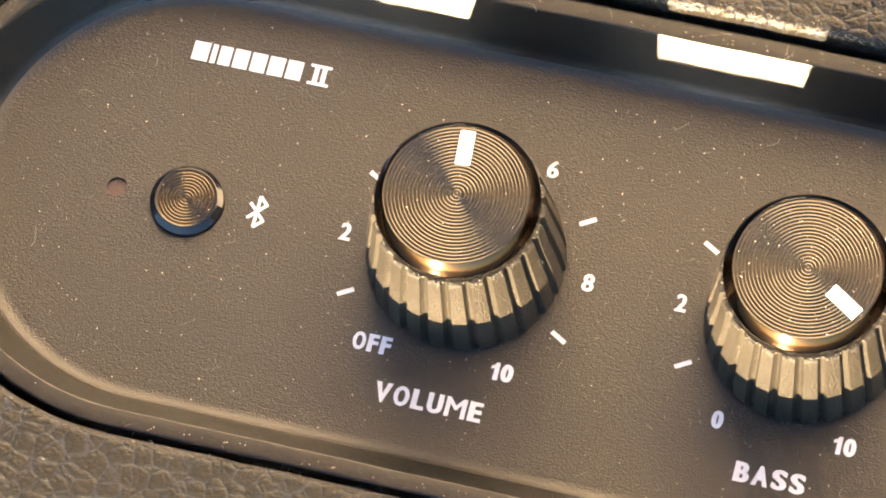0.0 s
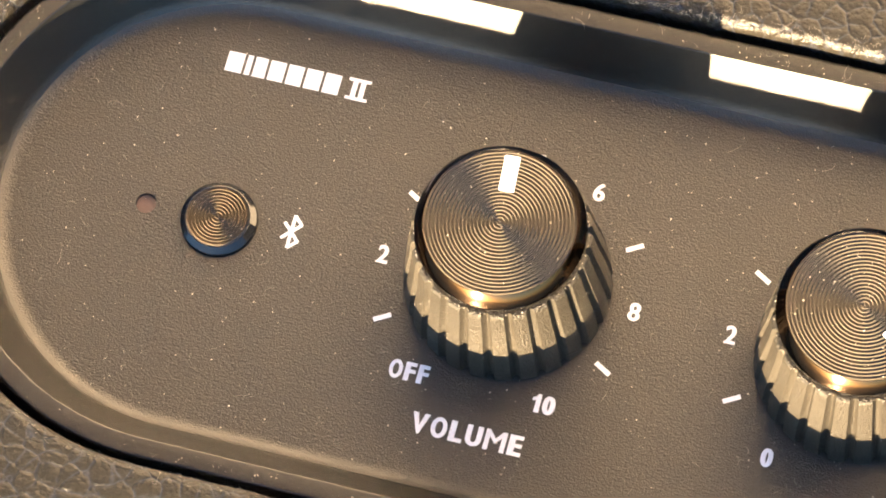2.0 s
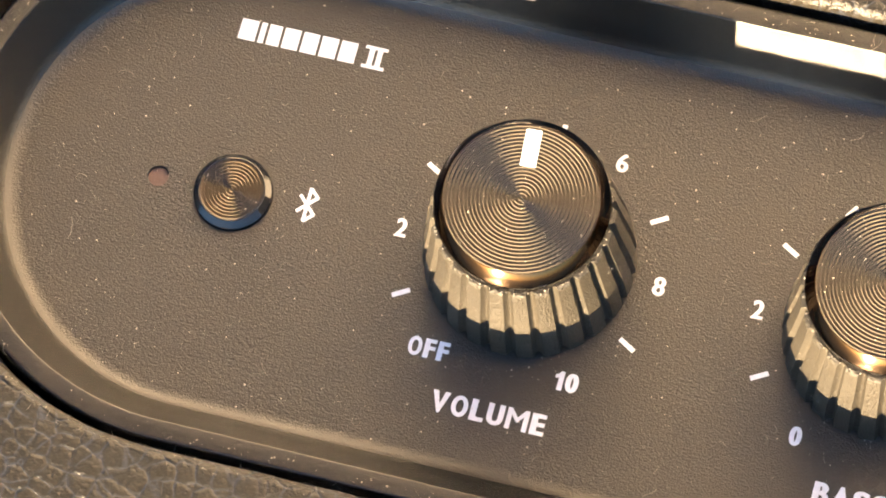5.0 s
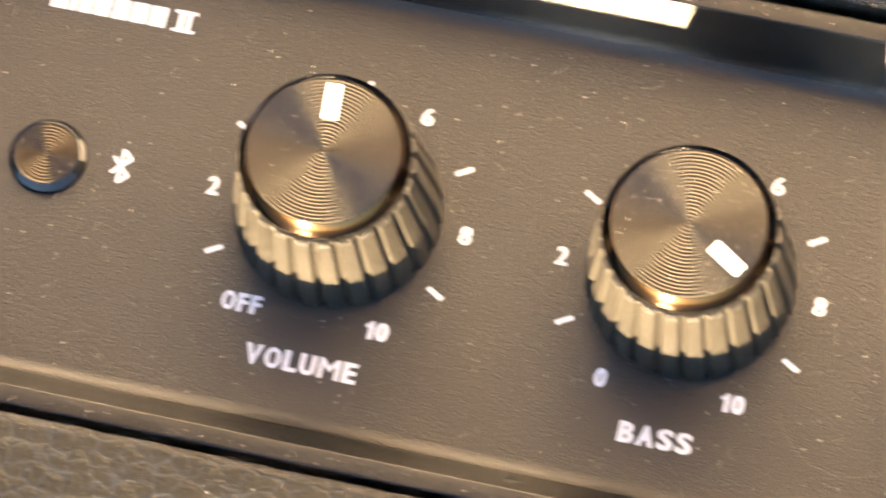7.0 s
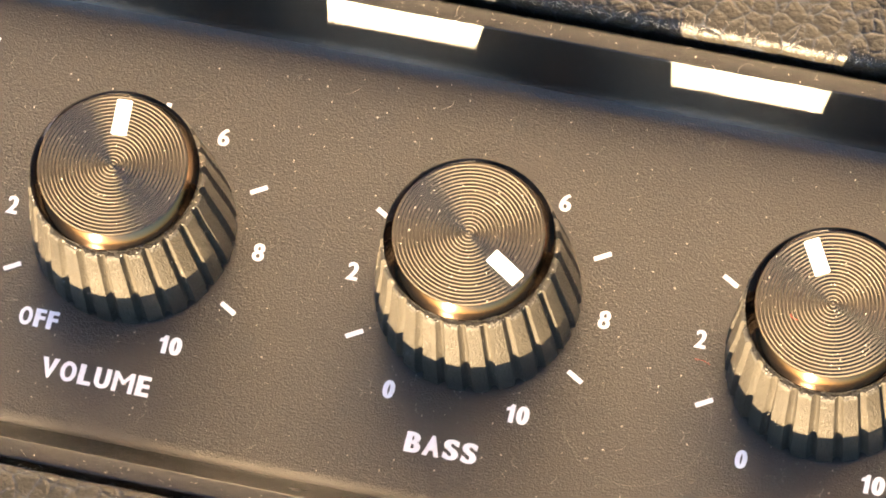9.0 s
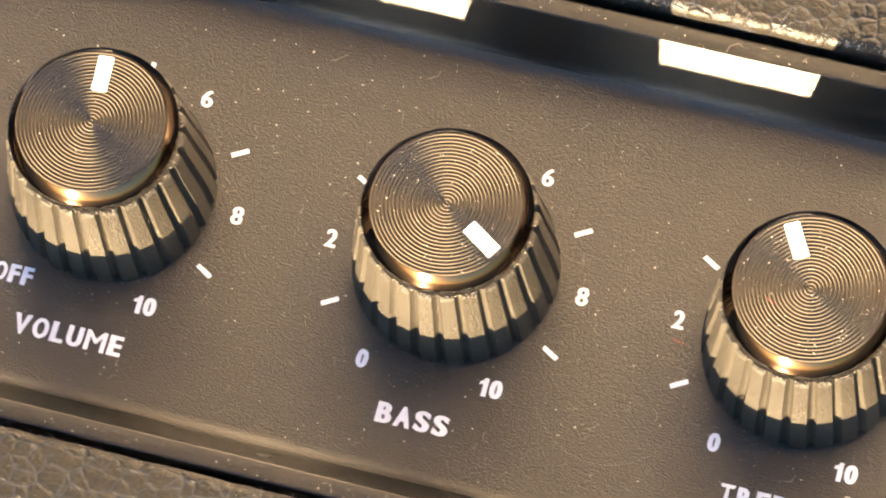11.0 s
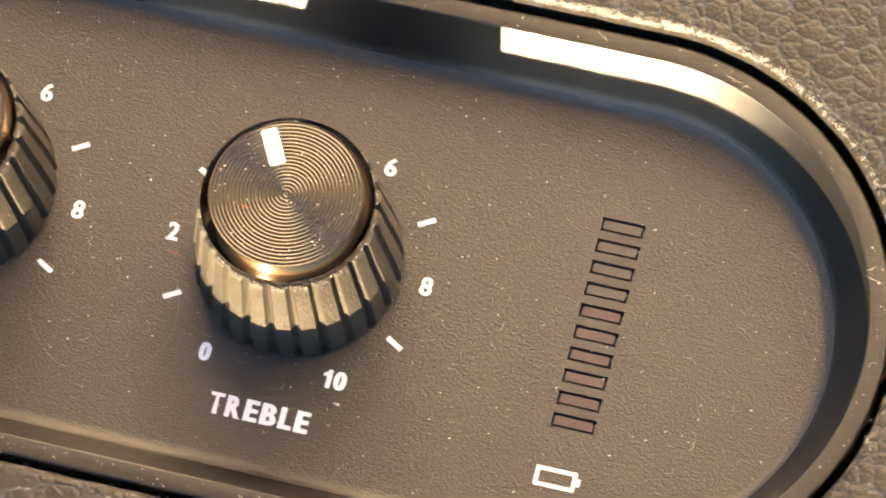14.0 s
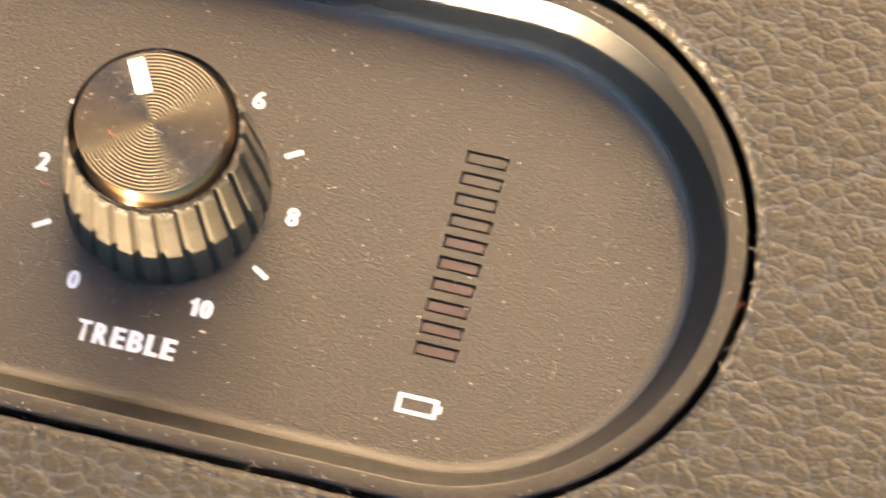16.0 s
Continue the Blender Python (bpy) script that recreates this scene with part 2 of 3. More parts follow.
def build_cabinet():
    base = pill(360, 240)
    n = len(base)
    rings = []
    edge, roll = 26.0 * MM, 1.1 * MM
    prof = [(edge, -4 * MM), (edge, 3 * MM), (edge, TOP - roll)]
    for k in range(1, 7):
        a = radians(15 * k)
        prof.append((edge + roll - roll * math.cos(a), TOP - roll + roll * math.sin(a)))
    d = edge + roll
    while d < 52 * MM:
        d += 0.32 * MM
        prof.append((d, TOP))
    verts = []
    for i, (r, z) in enumerate(prof):
        x, y = base[:, 0] + r * base[:, 1], r * base[:, 2]
        zz = np.full(n, z)
        if i > 1:
            wx = x + 1.5 * MM * (waves(x, y, 4 * MM, 5) - 0.5)
            wy = y + 1.5 * MM * (waves(x, y, 4 * MM, 6) - 0.5)
            f1, f2 = cells(wx, wy * 1.2, 2.0 * MM, 2)
            dome = np.clip((f2 - f1) / 0.3, 0, 1) ** 0.6 * (0.7 + 0.3 * np.clip(1 - f1, 0, 1))
            swell = waves(x, y, 1.1 * MM, 8) - 0.5
            amount = min(1.0, max(0.25, (r - edge) / (2.0 * MM)))
            h = (0.02 * dome + 0.05 * swell - 0.08) * MM * amount
            zz = zz + h
            if i < 9:
                # fold at the opening is slightly uneven
                push = 0.16 * MM * (waves(x, y, 1.6 * MM, 11) - 0.5)
                x, y = x + push * base[:, 1], y + push * base[:, 2]
        verts.append(np.stack([x, y, zz], 1))
    # out to the box with rounded corners, over its edge and down
    cx, hx, hy = 32 * MM, 121.5 * MM, 70 * MM
    last = verts[-1]
    ang = np.arctan2(last[:, 1] / hy, (last[:, 0] - cx) / hx)

    def box_ring(inset, z):
        ax, ay = hx - inset, hy - inset
        c, s = np.cos(ang), np.sin(ang)
        p = 9.0
        k = (np.abs(c) ** p + np.abs(s) ** p) ** (-1 / p)
        return np.stack([cx + ax * c * k, ay * s * k, np.full(n, z)], 1)

    for inset, z in ((8 * MM, TOP - 0.1 * MM), (5 * MM, TOP - 0.1 * MM), (2 * MM, TOP - 1 * MM), (0.6 * MM, TOP - 2.6 * MM), (0, TOP - 5 * MM), (0, GROUND_Z + 5 * MM), (2 * MM, GROUND_Z)):
        verts.append(box_ring(inset, z))
    count = len(verts)
    allv = np.concatenate(verts)
    faces = bands(count, n)
    faces.append(tuple(range((count - 1) * n, count * n)))
    return mesh_object("cabinet", allv.tolist(), faces, LEATHER)


speaker = new("loudspeaker")
speaker.location = (32 * MM, 0, GROUND_Z)
tagged(speaker, "black leatherette loudspeaker with sunken dusty control panel and knobs", "loudspeaker")


def belongs(ob):
    """Makes ob a part of the loudspeaker where it stands."""
    ob.parent = speaker
    ob.matrix_parent_inverse = Matrix.Translation((-32 * MM, 0, -GROUND_Z))
    return ob


cabinet = belongs(build_cabinet())
tagged(cabinet, "black pebbled leatherette covering")

# control panel
panel = belongs(new("control_panel"))
tagged(panel, "dusty black plastic control panel")

FLOOR_R = 19.2 * MM


def build_frame():
    base = pill(20, 160)
    n = len(base)
    prof = [(25.25, -5.0), (25.25, 5.3), (25.17, 5.55), (25.0, 5.68), (24.8, 5.7), (23.48, 5.7), (23.4, 5.69), (23.33, 5.63), (23.27, 5.5)]
    # steep inner slope, then a hollow curve that runs out level on the floor
    foot = (FLOOR_R / MM, 0.0)
    corner = (20.45, 0.0)
    start = (21.2, 1.45)
    prof.append(start)
    for k in range(1, 11):
        t = k / 10
        prof.append(tuple((1 - t) ** 2 * a + 2 * t * (1 - t) * b + t * t * c for a, b, c in zip(start, corner, foot)))
    verts = [np.stack([base[:, 0] + r * MM * base[:, 1], r * MM * base[:, 2], np.full(n, z * MM)], 1) for r, z in prof]
    faces = [f[::-1] for f in bands(len(prof), n)]
    ob = mesh_object("frame", np.concatenate(verts).tolist(), [f[::-1] for f in faces], FRAME)
    # the lower part of the hollow has the grain of the faceplate
    ob.data.materials.append(FACE)
    for f in ob.data.polygons:
        d = math.hypot(f.center.x - min(max(f.center.x, XL), XR), f.center.y)
        if f.center.z < 0.55 * MM and d < 22 * MM:
            f.material_index = 1
    ob.parent = panel
    return tagged(ob, "raised satin black rim with sloping inner edge")


build_frame()

BARS = [(91.15 * MM, (9.35 - 2.078 * k) * MM) for k in range(10)]
BAR_W, BAR_H = 3.85 * MM, 1.2 * MM
LIP = 0.11 * MM
LED = (-33.8 * MM, -0.45 * MM)
LED_R = 0.95 * MM
BUTTON = (-26.9 * MM, -0.45 * MM)


def build_face():
    bm = bmesh.new()
    loops = [[(x + FLOOR_R * a, FLOOR_R * b) for x, a, b in pill(20, 160)]]
    loops += [box_outline(x, y - LIP / 2, BAR_W, BAR_H + LIP) for x, y in BARS]
    loops += [circle_outline(*LED, LED_R, 32), circle_outline(*BUTTON, 3.56 * MM, 48)]
    edges = []
    for loop in loops:
        vs = [bm.verts.new((x, y, 0)) for x, y in loop]
        edges += [bm.edges.new((vs[k], vs[(k + 1) % len(vs)])) for k in range(len(vs))]
    bmesh.ops.triangle_fill(bm, use_beauty=True, use_dissolve=False, edges=edges, normal=(0, 0, 1))
    return part("faceplate", bm, FACE, panel, "grained matt black faceplate")


build_face()


def tray(outline, depth):
    """An open recess below the faceplate."""
    bm = bmesh.new()
    hi = [bm.verts.new((x, y, -0.00001)) for x, y in outline]
    lo = [bm.verts.new((x, y, -depth)) for x, y in outline]
    n = len(outline)
    for k in range(n):
        bm.faces.new((hi[k], hi[(k + 1) % n], lo[(k + 1) % n], lo[k]))
    bm.faces.new(lo)
    return bm


for k, (x, y) in enumerate(BARS):
    part("recess", tray(box_outline(x, y - LIP / 2, BAR_W, BAR_H + LIP), 1.2 * MM), BLACK, panel, smooth=False)
    foot = y - BAR_H / 2 - LIP
    lip = bmesh.new()
    ring = [lip.verts.new(c) for c in ((x - BAR_W / 2, foot, -1e-6), (x + BAR_W / 2, foot, -1e-6), (x + BAR_W / 2, foot + LIP, -0.11 * MM), (x - BAR_W / 2, foot + LIP, -0.11 * MM), (x - BAR_W / 2, foot, -0.4 * MM), (x + BAR_W / 2, foot, -0.4 * MM))]
    for f in ((0, 1, 2, 3), (3, 2, 5, 4), (0, 4, 5, 1), (0, 3, 4), (1, 5, 2)):
        lip.faces.new([ring[k] for k in f])
    part("recess_edge", lip, FRAME, panel, smooth=False)
    lens = slab(box_outline(x + 0.0 * MM, y - 0.02 * MM, BAR_W - 0.44 * MM, BAR_H - 0.36 * MM, 0.1 * MM, 4), -1.2 * MM, -0.16 * MM)
    part("gauge_segment", lens, LENS_GREY if k < 4 else LENS_RED, panel, "smoked grey gauge lens" if k < 4 else "dull red gauge lens", smooth=False)
part("recess", tray(circle_outline(*LED, LED_R, 32), 1.2 * MM), BLACK, panel, smooth=False)
part("status_light", slab(circle_outline(LED[0], LED[1], 0.90 * MM, 32), -1.2 * MM, -0.3 * MM), LENS_LED, panel, "unlit dull red status light", smooth=False)
part("recess", tray(circle_outline(*BUTTON, 3.56 * MM, 48), 1.0 * MM), BLACK, panel, smooth=False)


# printed marks
GLYPH_WIDTH = {"I": 0.34, "1": 0.66, "L": 0.84, "E": 0.86, "F": 0.82, "M": 1.32, "T": 0.92, "A": 1.08, "V": 1.08}


def glyph(ch, fat):
    """One upright character as a closed body one unit wide and high, its uprights thickened by fat."""
    cu = bpy.data.curves.new("text", "FONT")
    cu.body, cu.size, cu.extrude = ch, 1.0, 0.1
    tmp = new("text", cu)
    dg = bpy.context.evaluated_depsgraph_get()
    me = bpy.data.meshes.new_from_object(tmp.evaluated_get(dg))
    bpy.data.objects.remove(tmp)
    bm = bmesh.new()
    bm.from_mesh(me)
    bpy.data.meshes.remove(me)
    bmesh.ops.remove_doubles(bm, verts=bm.verts, dist=1e-5)
    bmesh.ops.recalc_face_normals(bm, faces=bm.faces)
    shift = {}
    for v in bm.verts:
        sides = [f.normal for f in v.link_faces if abs(f.normal.z) < 0.5]
        if len(sides) == 2:
            mitre = (sides[0] + sides[1]) / max(0.35, 1 + sides[0].dot(sides[1]))
        else:
            mitre = sum(sides, Vector((0, 0, 0))) / max(1, len(sides))
        shift[v] = (mitre.x, mitre.y)
    for v in bm.verts:
        v.co.x += fat * shift[v][0]
        v.co.y += 0.4 * fat * shift[v][1]
    lo = [min(v.co[k] for v in bm.verts) for k in range(3)]
    hi = [max(v.co[k] for v in bm.verts) for k in range(3)]
    for v in bm.verts:
        v.co = [(v.co[k] - lo[k]) / (hi[k] - lo[k]) for k in range(3)]
    return bm


def flagged_one():
    """The figure one: an upright stroke with a short flag."""
    return slab([(0.42, 0), (1, 0), (1, 1), (0.55, 1), (0.4, 0.86), (0.0, 0.78), (0.0, 0.6), (0.42, 0.66)], 0, 1)


def letters(body, cx, cy, width, height, name, fat=0.07):
    """Condensed bold white print, set character by character."""
    units = [GLYPH_WIDTH.get(ch, 1.0) for ch in body]
    gap = 0.17
    unit = width / (sum(units) + gap * (len(body) - 1))
    x = cx - width / 2
    for ch, w in zip(body, units):
        bm = flagged_one() if ch == "1" else glyph(ch, 0.026 if ch == "M" else 0.034 if ch in "68" else 0.046 if ch == "2" else fat)
        for v in bm.verts:
            v.co = (x + v.co.x * w * unit, cy + (v.co.y - 0.5) * height, -4e-6 + 24e-6 * v.co.z)
        part(name, bm, SHADED_PRINT, panel, "white printed character", smooth=False)
        x += (w + gap) * unit


layer = 0


def mark(name, outline, label=""):
    global layer
    layer = (layer + 1) % 5
    return part(name, slab(outline, -0.00001, 0.000016 + 0.000003 * layer), SHADED_PRINT, panel, label, smooth=False)


KNOBS = [(0.0, -4.0), (32 * MM, 123.0), (64 * MM, -29.0)]
for k, (kx, _) in enumerate(KNOBS):
    for c in range(1, 10, 2):
        a = radians(-150 + 30 * c)
        r = 11.7 * MM
        mark("tick_mark", box_outline(kx + r * math.sin(a), r * math.cos(a), 1.65 * MM, 0.44 * MM, 0, 4, math.pi / 2 - a))
    letters("2", kx - 11.62 * MM, -0.07 * MM, 1.05 * MM, 1.72 * MM, "dial_digit")
    letters("4", kx - 5.75 * MM, 10.25 * MM, 1.1 * MM, 1.72 * MM, "dial_digit")
    letters("6", kx + 5.75 * MM, 10.25 * MM, 1.08 * MM, 1.72 * MM, "dial_digit")
    letters("8", kx + 11.56 * MM, -0.03 * MM, 1.08 * MM, 1.72 * MM, "dial_digit")
    letters("10", kx + 5.9 * MM, -10.33 * MM, 2.1 * MM, 1.72 * MM, "dial_digit")
    if k:
        letters("0", kx - 5.88 * MM, -10.35 * MM, 1.08 * MM, 1.72 * MM, "dial_digit")
letters("OFF", -6.47 * MM, -10.2 * MM, 3.6 * MM, 1.75 * MM, "letter")
letters("VOLUME", 0.0, -14.6 * MM, 10.15 * MM, 1.92 * MM, "letter")
letters("BASS", 31.95 * MM, -14.75 * MM, 6.55 * MM, 1.92 * MM, "letter")
letters("TREBLE", 64.2 * MM, -14.75 * MM, 9.05 * MM, 1.98 * MM, "letter")

# model badge: plain white blocks, one for each character
bx = -30.5
for w in (1.55, 0.5, 1.15, 1.45, 1.45, 1.5, 1.5):
    mark("badge_block", box_outline((bx + w / 2) * MM, 14.7 * MM, w * MM, 1.95 * MM), "plain white printed block")
    bx += w + 0.27
for x, y, w, h in ((-18.05, 15.6, 2.05, 0.3), (-18.05, 13.78, 2.05, 0.3), (-18.42, 14.7, 0.46, 1.6), (-17.68, 14.7, 0.46, 1.6)):
    mark("badge_block", box_outline(x * MM, y * MM, w * MM, h * MM), "plain white printed block")

# wireless symbol: a stave with two folded arms
def stroke(x0, y0, x1, y1, w, name, label=""):
    dx, dy = x1 - x0, y1 - y0
    return mark(name, box_outline((x0 + x1) / 2, (y0 + y1) / 2, math.hypot(dx, dy), w, 0, 4, math.atan2(dy, dx)), label)


SX, SY, SW = -20.25 * MM, 0.02 * MM, 0.3 * MM
for x0, y0, x1, y1 in ((0, -1.6, 0, 1.6), (0, 1.55, 0.82, 0.76), (0.82, 0.84, -0.8, -0.78), (0, -1.55, 0.82, -0.76), (0.82, -0.84, -0.8, 0.78)):
    stroke(SX + x0 * MM, SY + y0 * MM, SX + x1 * MM, SY + y1 * MM, SW, "symbol_stroke", "white printed symbol stroke")

# battery symbol
for x, y, w, h in ((90.78, -13.94, 3.66, 0.36), (90.78, -15.40, 3.66, 0.36), (89.13, -14.67, 0.36, 1.6), (92.43, -14.67, 0.36, 1.6), (92.78, -14.62, 0.36, 0.72)):
    mark("battery_symbol", box_outline(x * MM, y * MM, w * MM, h * MM, 0.12 * MM, 3), "white printed battery outline")


# knobs
def grooves(radius, height, count, fine, steep):
    """Profile of a disc with concentric wavy grooves, in millimetres, no flank steeper than the given degrees."""
    pitch = radius / count
    deep = math.tan(radians(steep)) * pitch / (2 * math.pi)
    out = [(0.0, height * MM)]
    for k in range(1, count * fine + 1):
        out.append((radius * k / (count * fine) * MM, (height - deep * (1 - math.cos(2 * math.pi * k / fine))) * MM))
    return out


def build_knob():
    knob = belongs(new("control_knob"))
    tagged(knob, "fluted black knob with turned bronze cap")
    flutes, per = 25, 10
    n = flutes * per
    prof = [(9.2, 0.0), (9.3, 0.5), (9.28, 1.5), (9.12, 3.5), (8.88, 5.5), (8.58, 7.5), (8.27, 9.5), (8.02, 11.5), (7.95, 12.3), (7.90, 12.65), (7.80, 12.85), (7.64, 12.95), (7.45, 12.96), (6.6, 12.96)]
    verts = []
    for r, z in prof:
        for k in range(n):
            u = (k % per) / per
            dip = 0.0 if u < 0.6 else math.sin(math.pi * (u - 0.6) / 0.4) ** 0.7
            depth = 0.0 if r < 7.5 else 0.55 if z < 12.8 else 0.42 * (r - 7.45) / 0.35
            rr = r - depth * dip
            a = 2 * math.pi * k / n
            verts.append((rr * MM * math.cos(a), rr * MM * math.sin(a), z * MM))
    grip = mesh_object("grip", verts, [f[::-1] for f in bands(len(prof), n)], GRIP)
    for p in grip.data.polygons:
        p.use_smooth = True
    grip.data.set_sharp_from_angle(angle=radians(38))
    grip.parent = knob
    tagged(grip, "fluted black plastic grip")
    ring = lathe([(6.58 * MM, 15.51 * MM), (6.67 * MM, 15.51 * MM), (7.06 * MM, 15.02 * MM), (7.44 * MM, 14.44 * MM), (7.51 * MM, 14.3 * MM), (7.52 * MM, 13.75 * MM), (7.46 * MM, 13.6 * MM), (7.15 * MM, 13.55 * MM), (7.1 * MM, 12.7 * MM)], 128)
    part("bezel", ring, BEZEL, knob, "polished dark bronze bevel").data.set_sharp_from_angle(angle=radians(25))
    prof = grooves(6.64, 15.53, 20, 8, 17.0)
    part("cap", lathe(prof, 128), TURNED, knob, "turned bronze cap with fine rings")
    part("pointer", slab(box_outline(0, 4.5 * MM, 1.36 * MM, 3.3 * MM, 0.12 * MM, 3), 15.4 * MM, 15.58 * MM), INK, knob, "white pointer line", smooth=False)
    return knob


first = build_knob()
first.matrix_basis = pose(KNOBS[0][0], 0, 0, 0, 0, -KNOBS[0][1])
for kx, turn in KNOBS[1:]:
    copy_thing(first, pose(kx, 0, 0, 0, 0, -turn))


# push button
def build_button():
    b = belongs(new("push_button"))
    b.location = (*BUTTON, 0)
    tagged(b, "small round black push button")
    part("bevel", lathe([(3.5 * MM, -0.9 * MM), (3.5 * MM, 0.25 * MM), (3.48 * MM, 0.42 * MM), (3.44 * MM, 0.44 * MM), (3.0 * MM, 0.97 * MM), (2.94 * MM, 1.0 * MM), (2.86 * MM, 1.01 * MM), (2.8 * MM, 0.98 * MM)], 72), BUTTON_RING, b, "gloss black bevelled ring")
    prof = grooves(2.8, 0.98, 9, 8, 16.0)
    part("cap", lathe(prof, 96), BUTTON_FACE, b, "turned black face with fine rings")
    return b


build_button()


# dust, lint and frayed edges
def speck(verts, faces, x, y, z, r, rng):
    k = len(verts)
    a = rng.rand() * 6.28
    for dx, dy, dz in ((1, 0, 0.3), (0, 1, 0.35), (-1, 0, 0.3), (0, -1, 0.25), (0, 0, 0.9), (0, 0, -0.1)):
        q = r * (0.55 + 0.7 * rng.rand())
        verts.append((x + q * (dx * math.cos(a) - dy * math.sin(a)), y + q * (dx * math.sin(a) + dy * math.cos(a)), z + q * dz))
    for f in ((0, 1, 4), (1, 2, 4), (2, 3, 4), (3, 0, 4), (1, 0, 5), (2, 1, 5), (3, 2, 5), (0, 3, 5)):
        faces.append(tuple(k + i for i in f))


def fibre(verts, faces, start, heading, length, curl, r, rng, rise=0.0):
    """A thin curling thread."""
    steps = 9
    p = np.array(start, float)
    a = heading
    k = len(verts)
    lift = 0.0
    for i in range(steps + 1):
        side = np.array((-math.sin(a), math.cos(a), 0))
        for u, w in ((1, 0), (-0.5, 0.87), (-0.5, -0.87)):
            verts.append(tuple(p + side * r * u + np.array((0, 0, r * w + r))))
        p = p + np.array((math.cos(a), math.sin(a), 0)) * length / steps
        p[2] = start[2] + rise * math.sin(math.pi * 0.8 * (i + 1) / steps)
        a += curl / steps + (rng.rand() - 0.5) * 0.5
    for i in range(steps):
        for j in range(3):
            q = (j + 1) % 3
            faces.append((k + 3 * i + j, k + 3 * i + q, k + 3 * i + 3 + q, k + 3 * i + 3 + j))


def on_floor(x, y):
    c = min(max(x, XL), XR)
    return math.hypot(x - c, y) < 19.5 * MM and all(math.hypot(x - kx, y) > 9.8 * MM for kx, _ in KNOBS)


def build_dust():
    rng = np.random.RandomState(21)
    verts, faces = [], []
    made = 0
    while made < 2000:
        x, y = (-47 + 158 * rng.rand()) * MM, (-19.5 + 39 * rng.rand()) * MM
        if on_floor(x, y):
            speck(verts, faces, x, y, 0.0, (0.022 + 0.085 * rng.rand() ** 5) * MM, rng)
            made += 1
    for kx, _ in KNOBS:
        many = 140 if kx < 0.01 else 280
        for k in range(many):
            a, r = rng.rand() * 6.28, 6.5 * MM * rng.rand() ** 0.5
            speck(verts, faces, kx + r * math.cos(a), r * math.sin(a), 15.545 * MM, (0.018 + 0.055 * rng.rand() ** 4) * MM, rng)
        for k in range(150):
            a = rng.rand() * 6.28
            speck(verts, faces, kx + 7.6 * MM * math.cos(a), 7.6 * MM * math.sin(a), 12.97 * MM, (0.02 + 0.06 * rng.rand() ** 2) * MM, rng)
    for kx, _ in KNOBS:
        for k in range(420):
            a, t = rng.rand() * 6.28, rng.rand()
            r = (9.14 - 1.1 * t ** 1.25 + 0.0) * MM
            speck(verts, faces, kx + r * math.cos(a), r * math.sin(a), (3.2 + 7.5 * t) * MM, (0.014 + 0.04 * rng.rand() ** 3) * MM, rng)
        for k in range(260):
            a, r = rng.rand() * 6.28, (9.3 + 2.6 * rng.rand() ** 2) * MM
            speck(verts, faces, kx + r * math.cos(a), r * math.sin(a), 0.0, (0.016 + 0.05 * rng.rand() ** 4) * MM, rng)
    for k in range(40):
        a, r = rng.rand() * 6.28, 2.7 * MM * rng.rand() ** 0.5
        speck(verts, faces, BUTTON[0] + r * math.cos(a), BUTTON[1] + r * math.sin(a), 0.99 * MM, (0.02 + 0.05 * rng.rand() ** 4) * MM, rng)
    base = pill(500, 250)
    for k in range(700):
        x, a, b = base[rng.randint(len(base))]
        r = (23.7 + 1.1 * rng.rand()) * MM
        speck(verts, faces, x + r * a, r * b, 5.7 * MM, (0.02 + 0.06 * rng.rand() ** 4) * MM, rng)
    for k in range(260):
        x, a, b = base[rng.randint(len(base))]
        t = rng.rand()
        speck(verts, faces, x + (22.2 + 1.05 * t) * MM * a, (22.2 + 1.05 * t) * MM * b, (2.8 + 2.45 * t) * MM, (0.02 + 0.06 * rng.rand() ** 4) * MM, rng)
    for x, y, r in ((70.7, -12.48, 0.16), (70.45, -12.44, 0.13), (23.0, 13.3, 0.13), (24.4, 13.9, 0.12), (46.0, -12.0, 0.12), (88.9, -6.6, 0.14), (13.9, 17.0, 0.12)):
        speck(verts, faces, x * MM, y * MM, 0.0, r * MM, rng)
    ob = mesh_object("dust", verts, faces, DUST, smooth=False)
    return tagged(ob, "pale dust specks scattered over the black panel", "dust", kind="stuff")


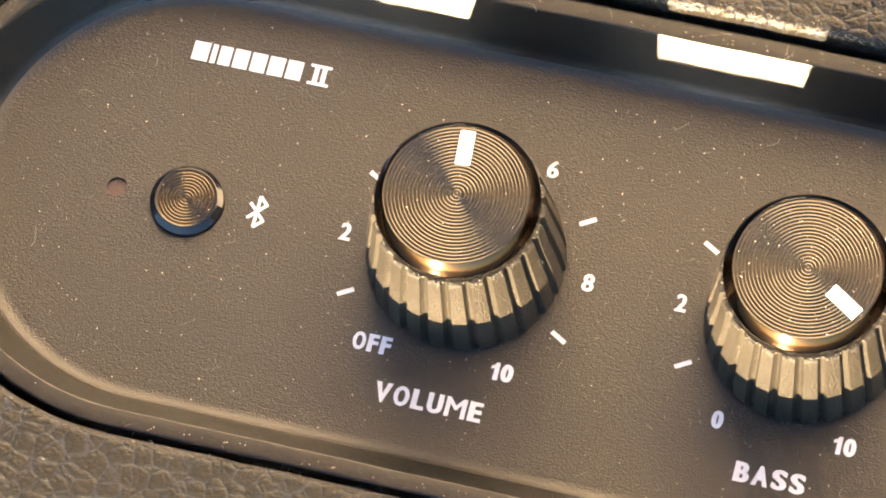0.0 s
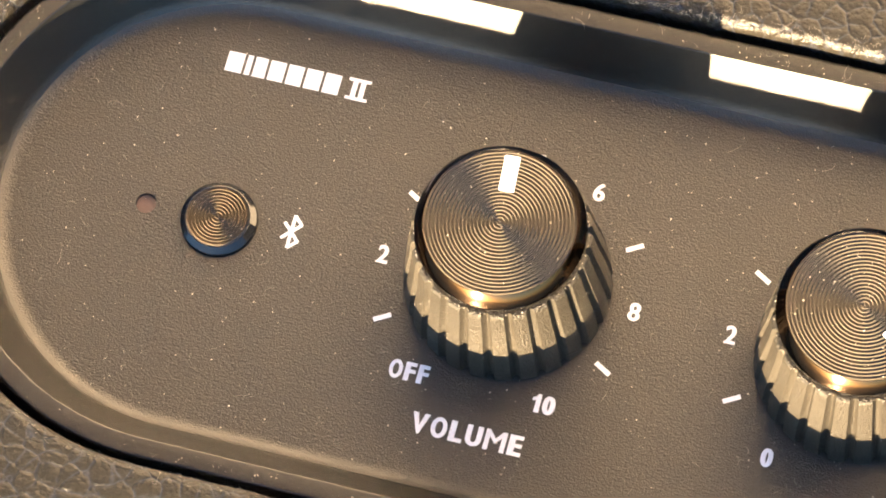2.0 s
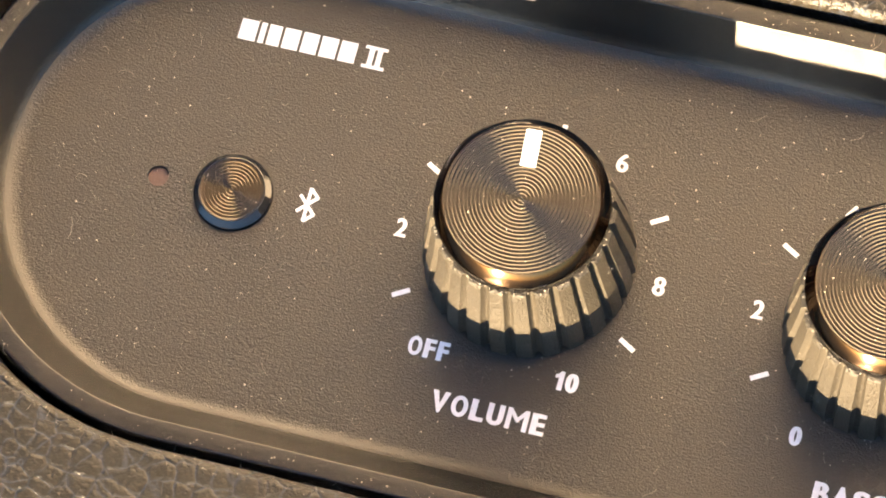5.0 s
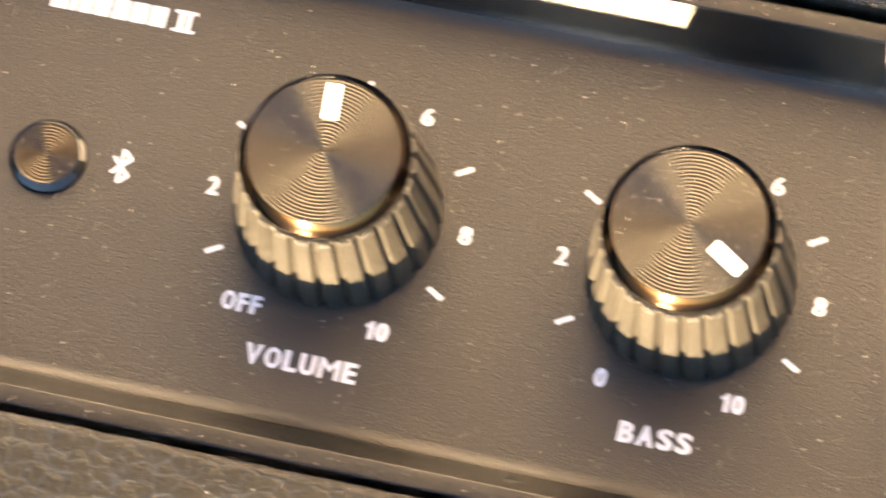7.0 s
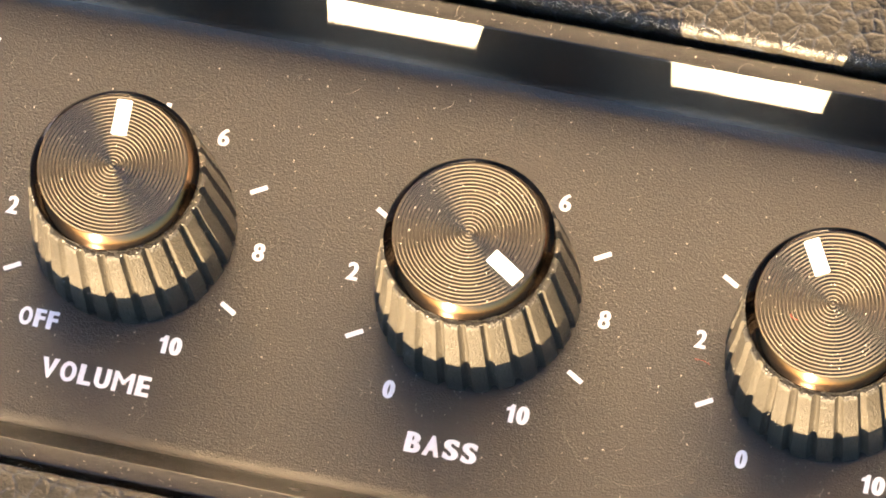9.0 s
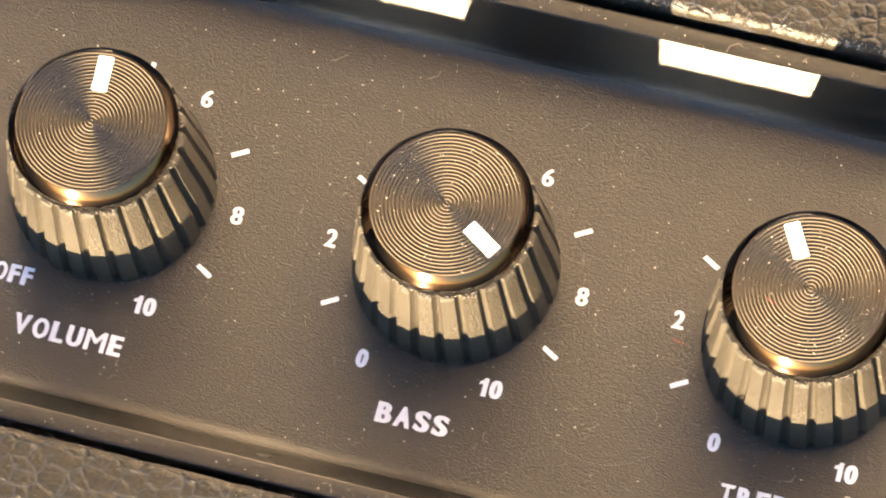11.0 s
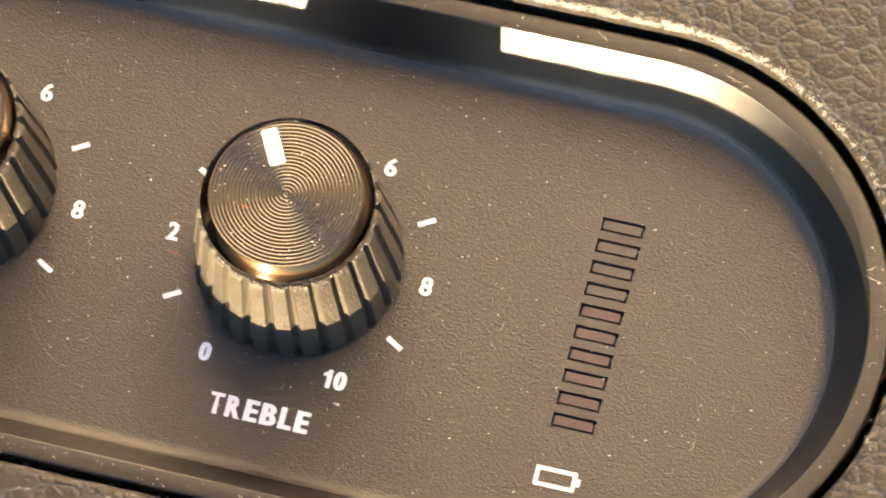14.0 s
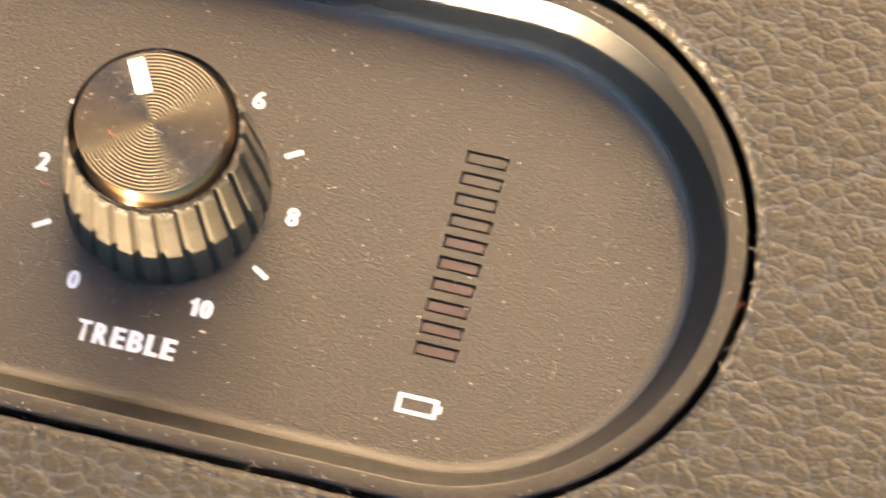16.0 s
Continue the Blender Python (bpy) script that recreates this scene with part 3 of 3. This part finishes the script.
def build_lint():
    rng = np.random.RandomState(5)
    verts, faces = [], []
    made = 0
    while made < 260:
        x, y = (-47 + 158 * rng.rand()) * MM, (-19 + 38 * rng.rand()) * MM
        if on_floor(x, y):
            fibre(verts, faces, (x, y, 0.0), rng.rand() * 6.28, (0.3 + 1.2 * rng.rand() ** 2) * MM, (rng.rand() - 0.5) * 6, (0.006 + 0.008 * rng.rand()) * MM, rng)
            made += 1
    for x, y, a, length, curl in ((24.6, 16.9, 0.35, 1.6, 0.6), (15.6, 16.6, 0.3, 1.7, 0.7), (-40, -8, 1.2, 2.2, 1.5), (101.5, -9.5, 1.0, 2.0, 1.0), (97.5, 4.0, 0.8, 1.6, -2.0), (-38.5, 8, 2.0, 1.8, 2.5)):
        fibre(verts, faces, (x * MM, y * MM, 0.0), a, length * MM, curl, 0.018 * MM, rng)
    # along the raised rim and across the gap
    base = pill(500, 250)
    for k in range(60):
        x, a, b = base[rng.randint(len(base))]
        r = (23.6 + 1.6 * rng.rand()) * MM
        fibre(verts, faces, (x + r * a, r * b, 5.72 * MM), rng.rand() * 6.28, (0.4 + 1.4 * rng.rand() ** 2) * MM, (rng.rand() - 0.5) * 5, 0.014 * MM, rng, 0.3 * MM * rng.rand())
    # dried ring left by a drop
    for k in range(46):
        a = radians(-165 + 5 * k) + 0.02 * rng.rand()
        fibre(verts, faces, ((48.3 + 6.6 * math.cos(a)) * MM, (-8.2 + 6.6 * math.sin(a)) * MM, -0.011 * MM), a + math.pi / 2, 0.6 * MM, 0.09, 0.009 * MM, rng)
    ob = mesh_object("lint", verts, faces, FLUFF, smooth=False)
    return tagged(ob, "fine grey lint threads lying on the panel", "lint", kind="stuff")


def build_red_thread(x, y, z, heading, length, curl, rise, label):
    rng = np.random.RandomState(9)
    verts, faces = [], []
    fibre(verts, faces, (0.0, 0.0, 0.0), heading, length, curl, 0.02 * MM, rng, rise)
    ob = mesh_object("thread", verts, faces, FLUFF_RED, smooth=False)
    ob.location = (x, y, z)
    return tagged(ob, label, "thread", "red threads")


def build_fraying(mat, seed, count, thin, reach, name, label):
    rng = np.random.RandomState(seed)
    verts, faces = [], []
    base = pill(900, 500)
    for k in range(count):
        x, a, b = base[rng.randint(len(base))]
        if b < -0.3 and rng.rand() < 0.7:
            continue
        head = math.atan2(b, a)
        t = rng.rand() * reach
        r = (26.15 + 1.0 * t) * MM
        z = TOP - (0.75 - 0.7 * t ** 0.5) * MM
        toward = head + (math.pi if rng.rand() < 0.35 else 0.0) + (rng.rand() - 0.5) * 2.2
        fibre(verts, faces, (x + r * a, r * b, z), toward, (0.18 + 0.8 * reach * rng.rand() ** 2) * MM, (rng.rand() - 0.5) * 6, thin, rng, 0.2 * MM * rng.rand())
    ob = mesh_object(name, verts, faces, mat, smooth=False)
    ob.parent = speaker
    ob.matrix_parent_inverse = Matrix.Translation((-32 * MM, 0, -GROUND_Z))
    return tagged(ob, label, kind="stuff")


build_dust()
build_lint()
build_red_thread(52.2 * MM, -2.0 * MM, 0.0, 0.1, 1.5 * MM, 0.4, 0.0, "tiny red thread lying on the black panel")
build_red_thread(60.6 * MM, -1.6 * MM, 15.56 * MM, -1.2, 0.9 * MM, 2.6, 0.0, "tiny red thread lying on a turned bronze cap")
build_red_thread(116.2 * MM, -1.4 * MM, 5.72 * MM, 0.6, 0.9 * MM, 1.8, 0.25 * MM, "tiny red thread caught on the raised rim")
build_fraying(FLUFF, 31, 3400, 0.008 * MM, 1.0, "fraying", "fine grey frayed fibres along the cut edge")
build_fraying(DUST, 32, 9500, 0.0085 * MM, 0.55, "cut_backing", "pale fuzzy backing along the cut edge")
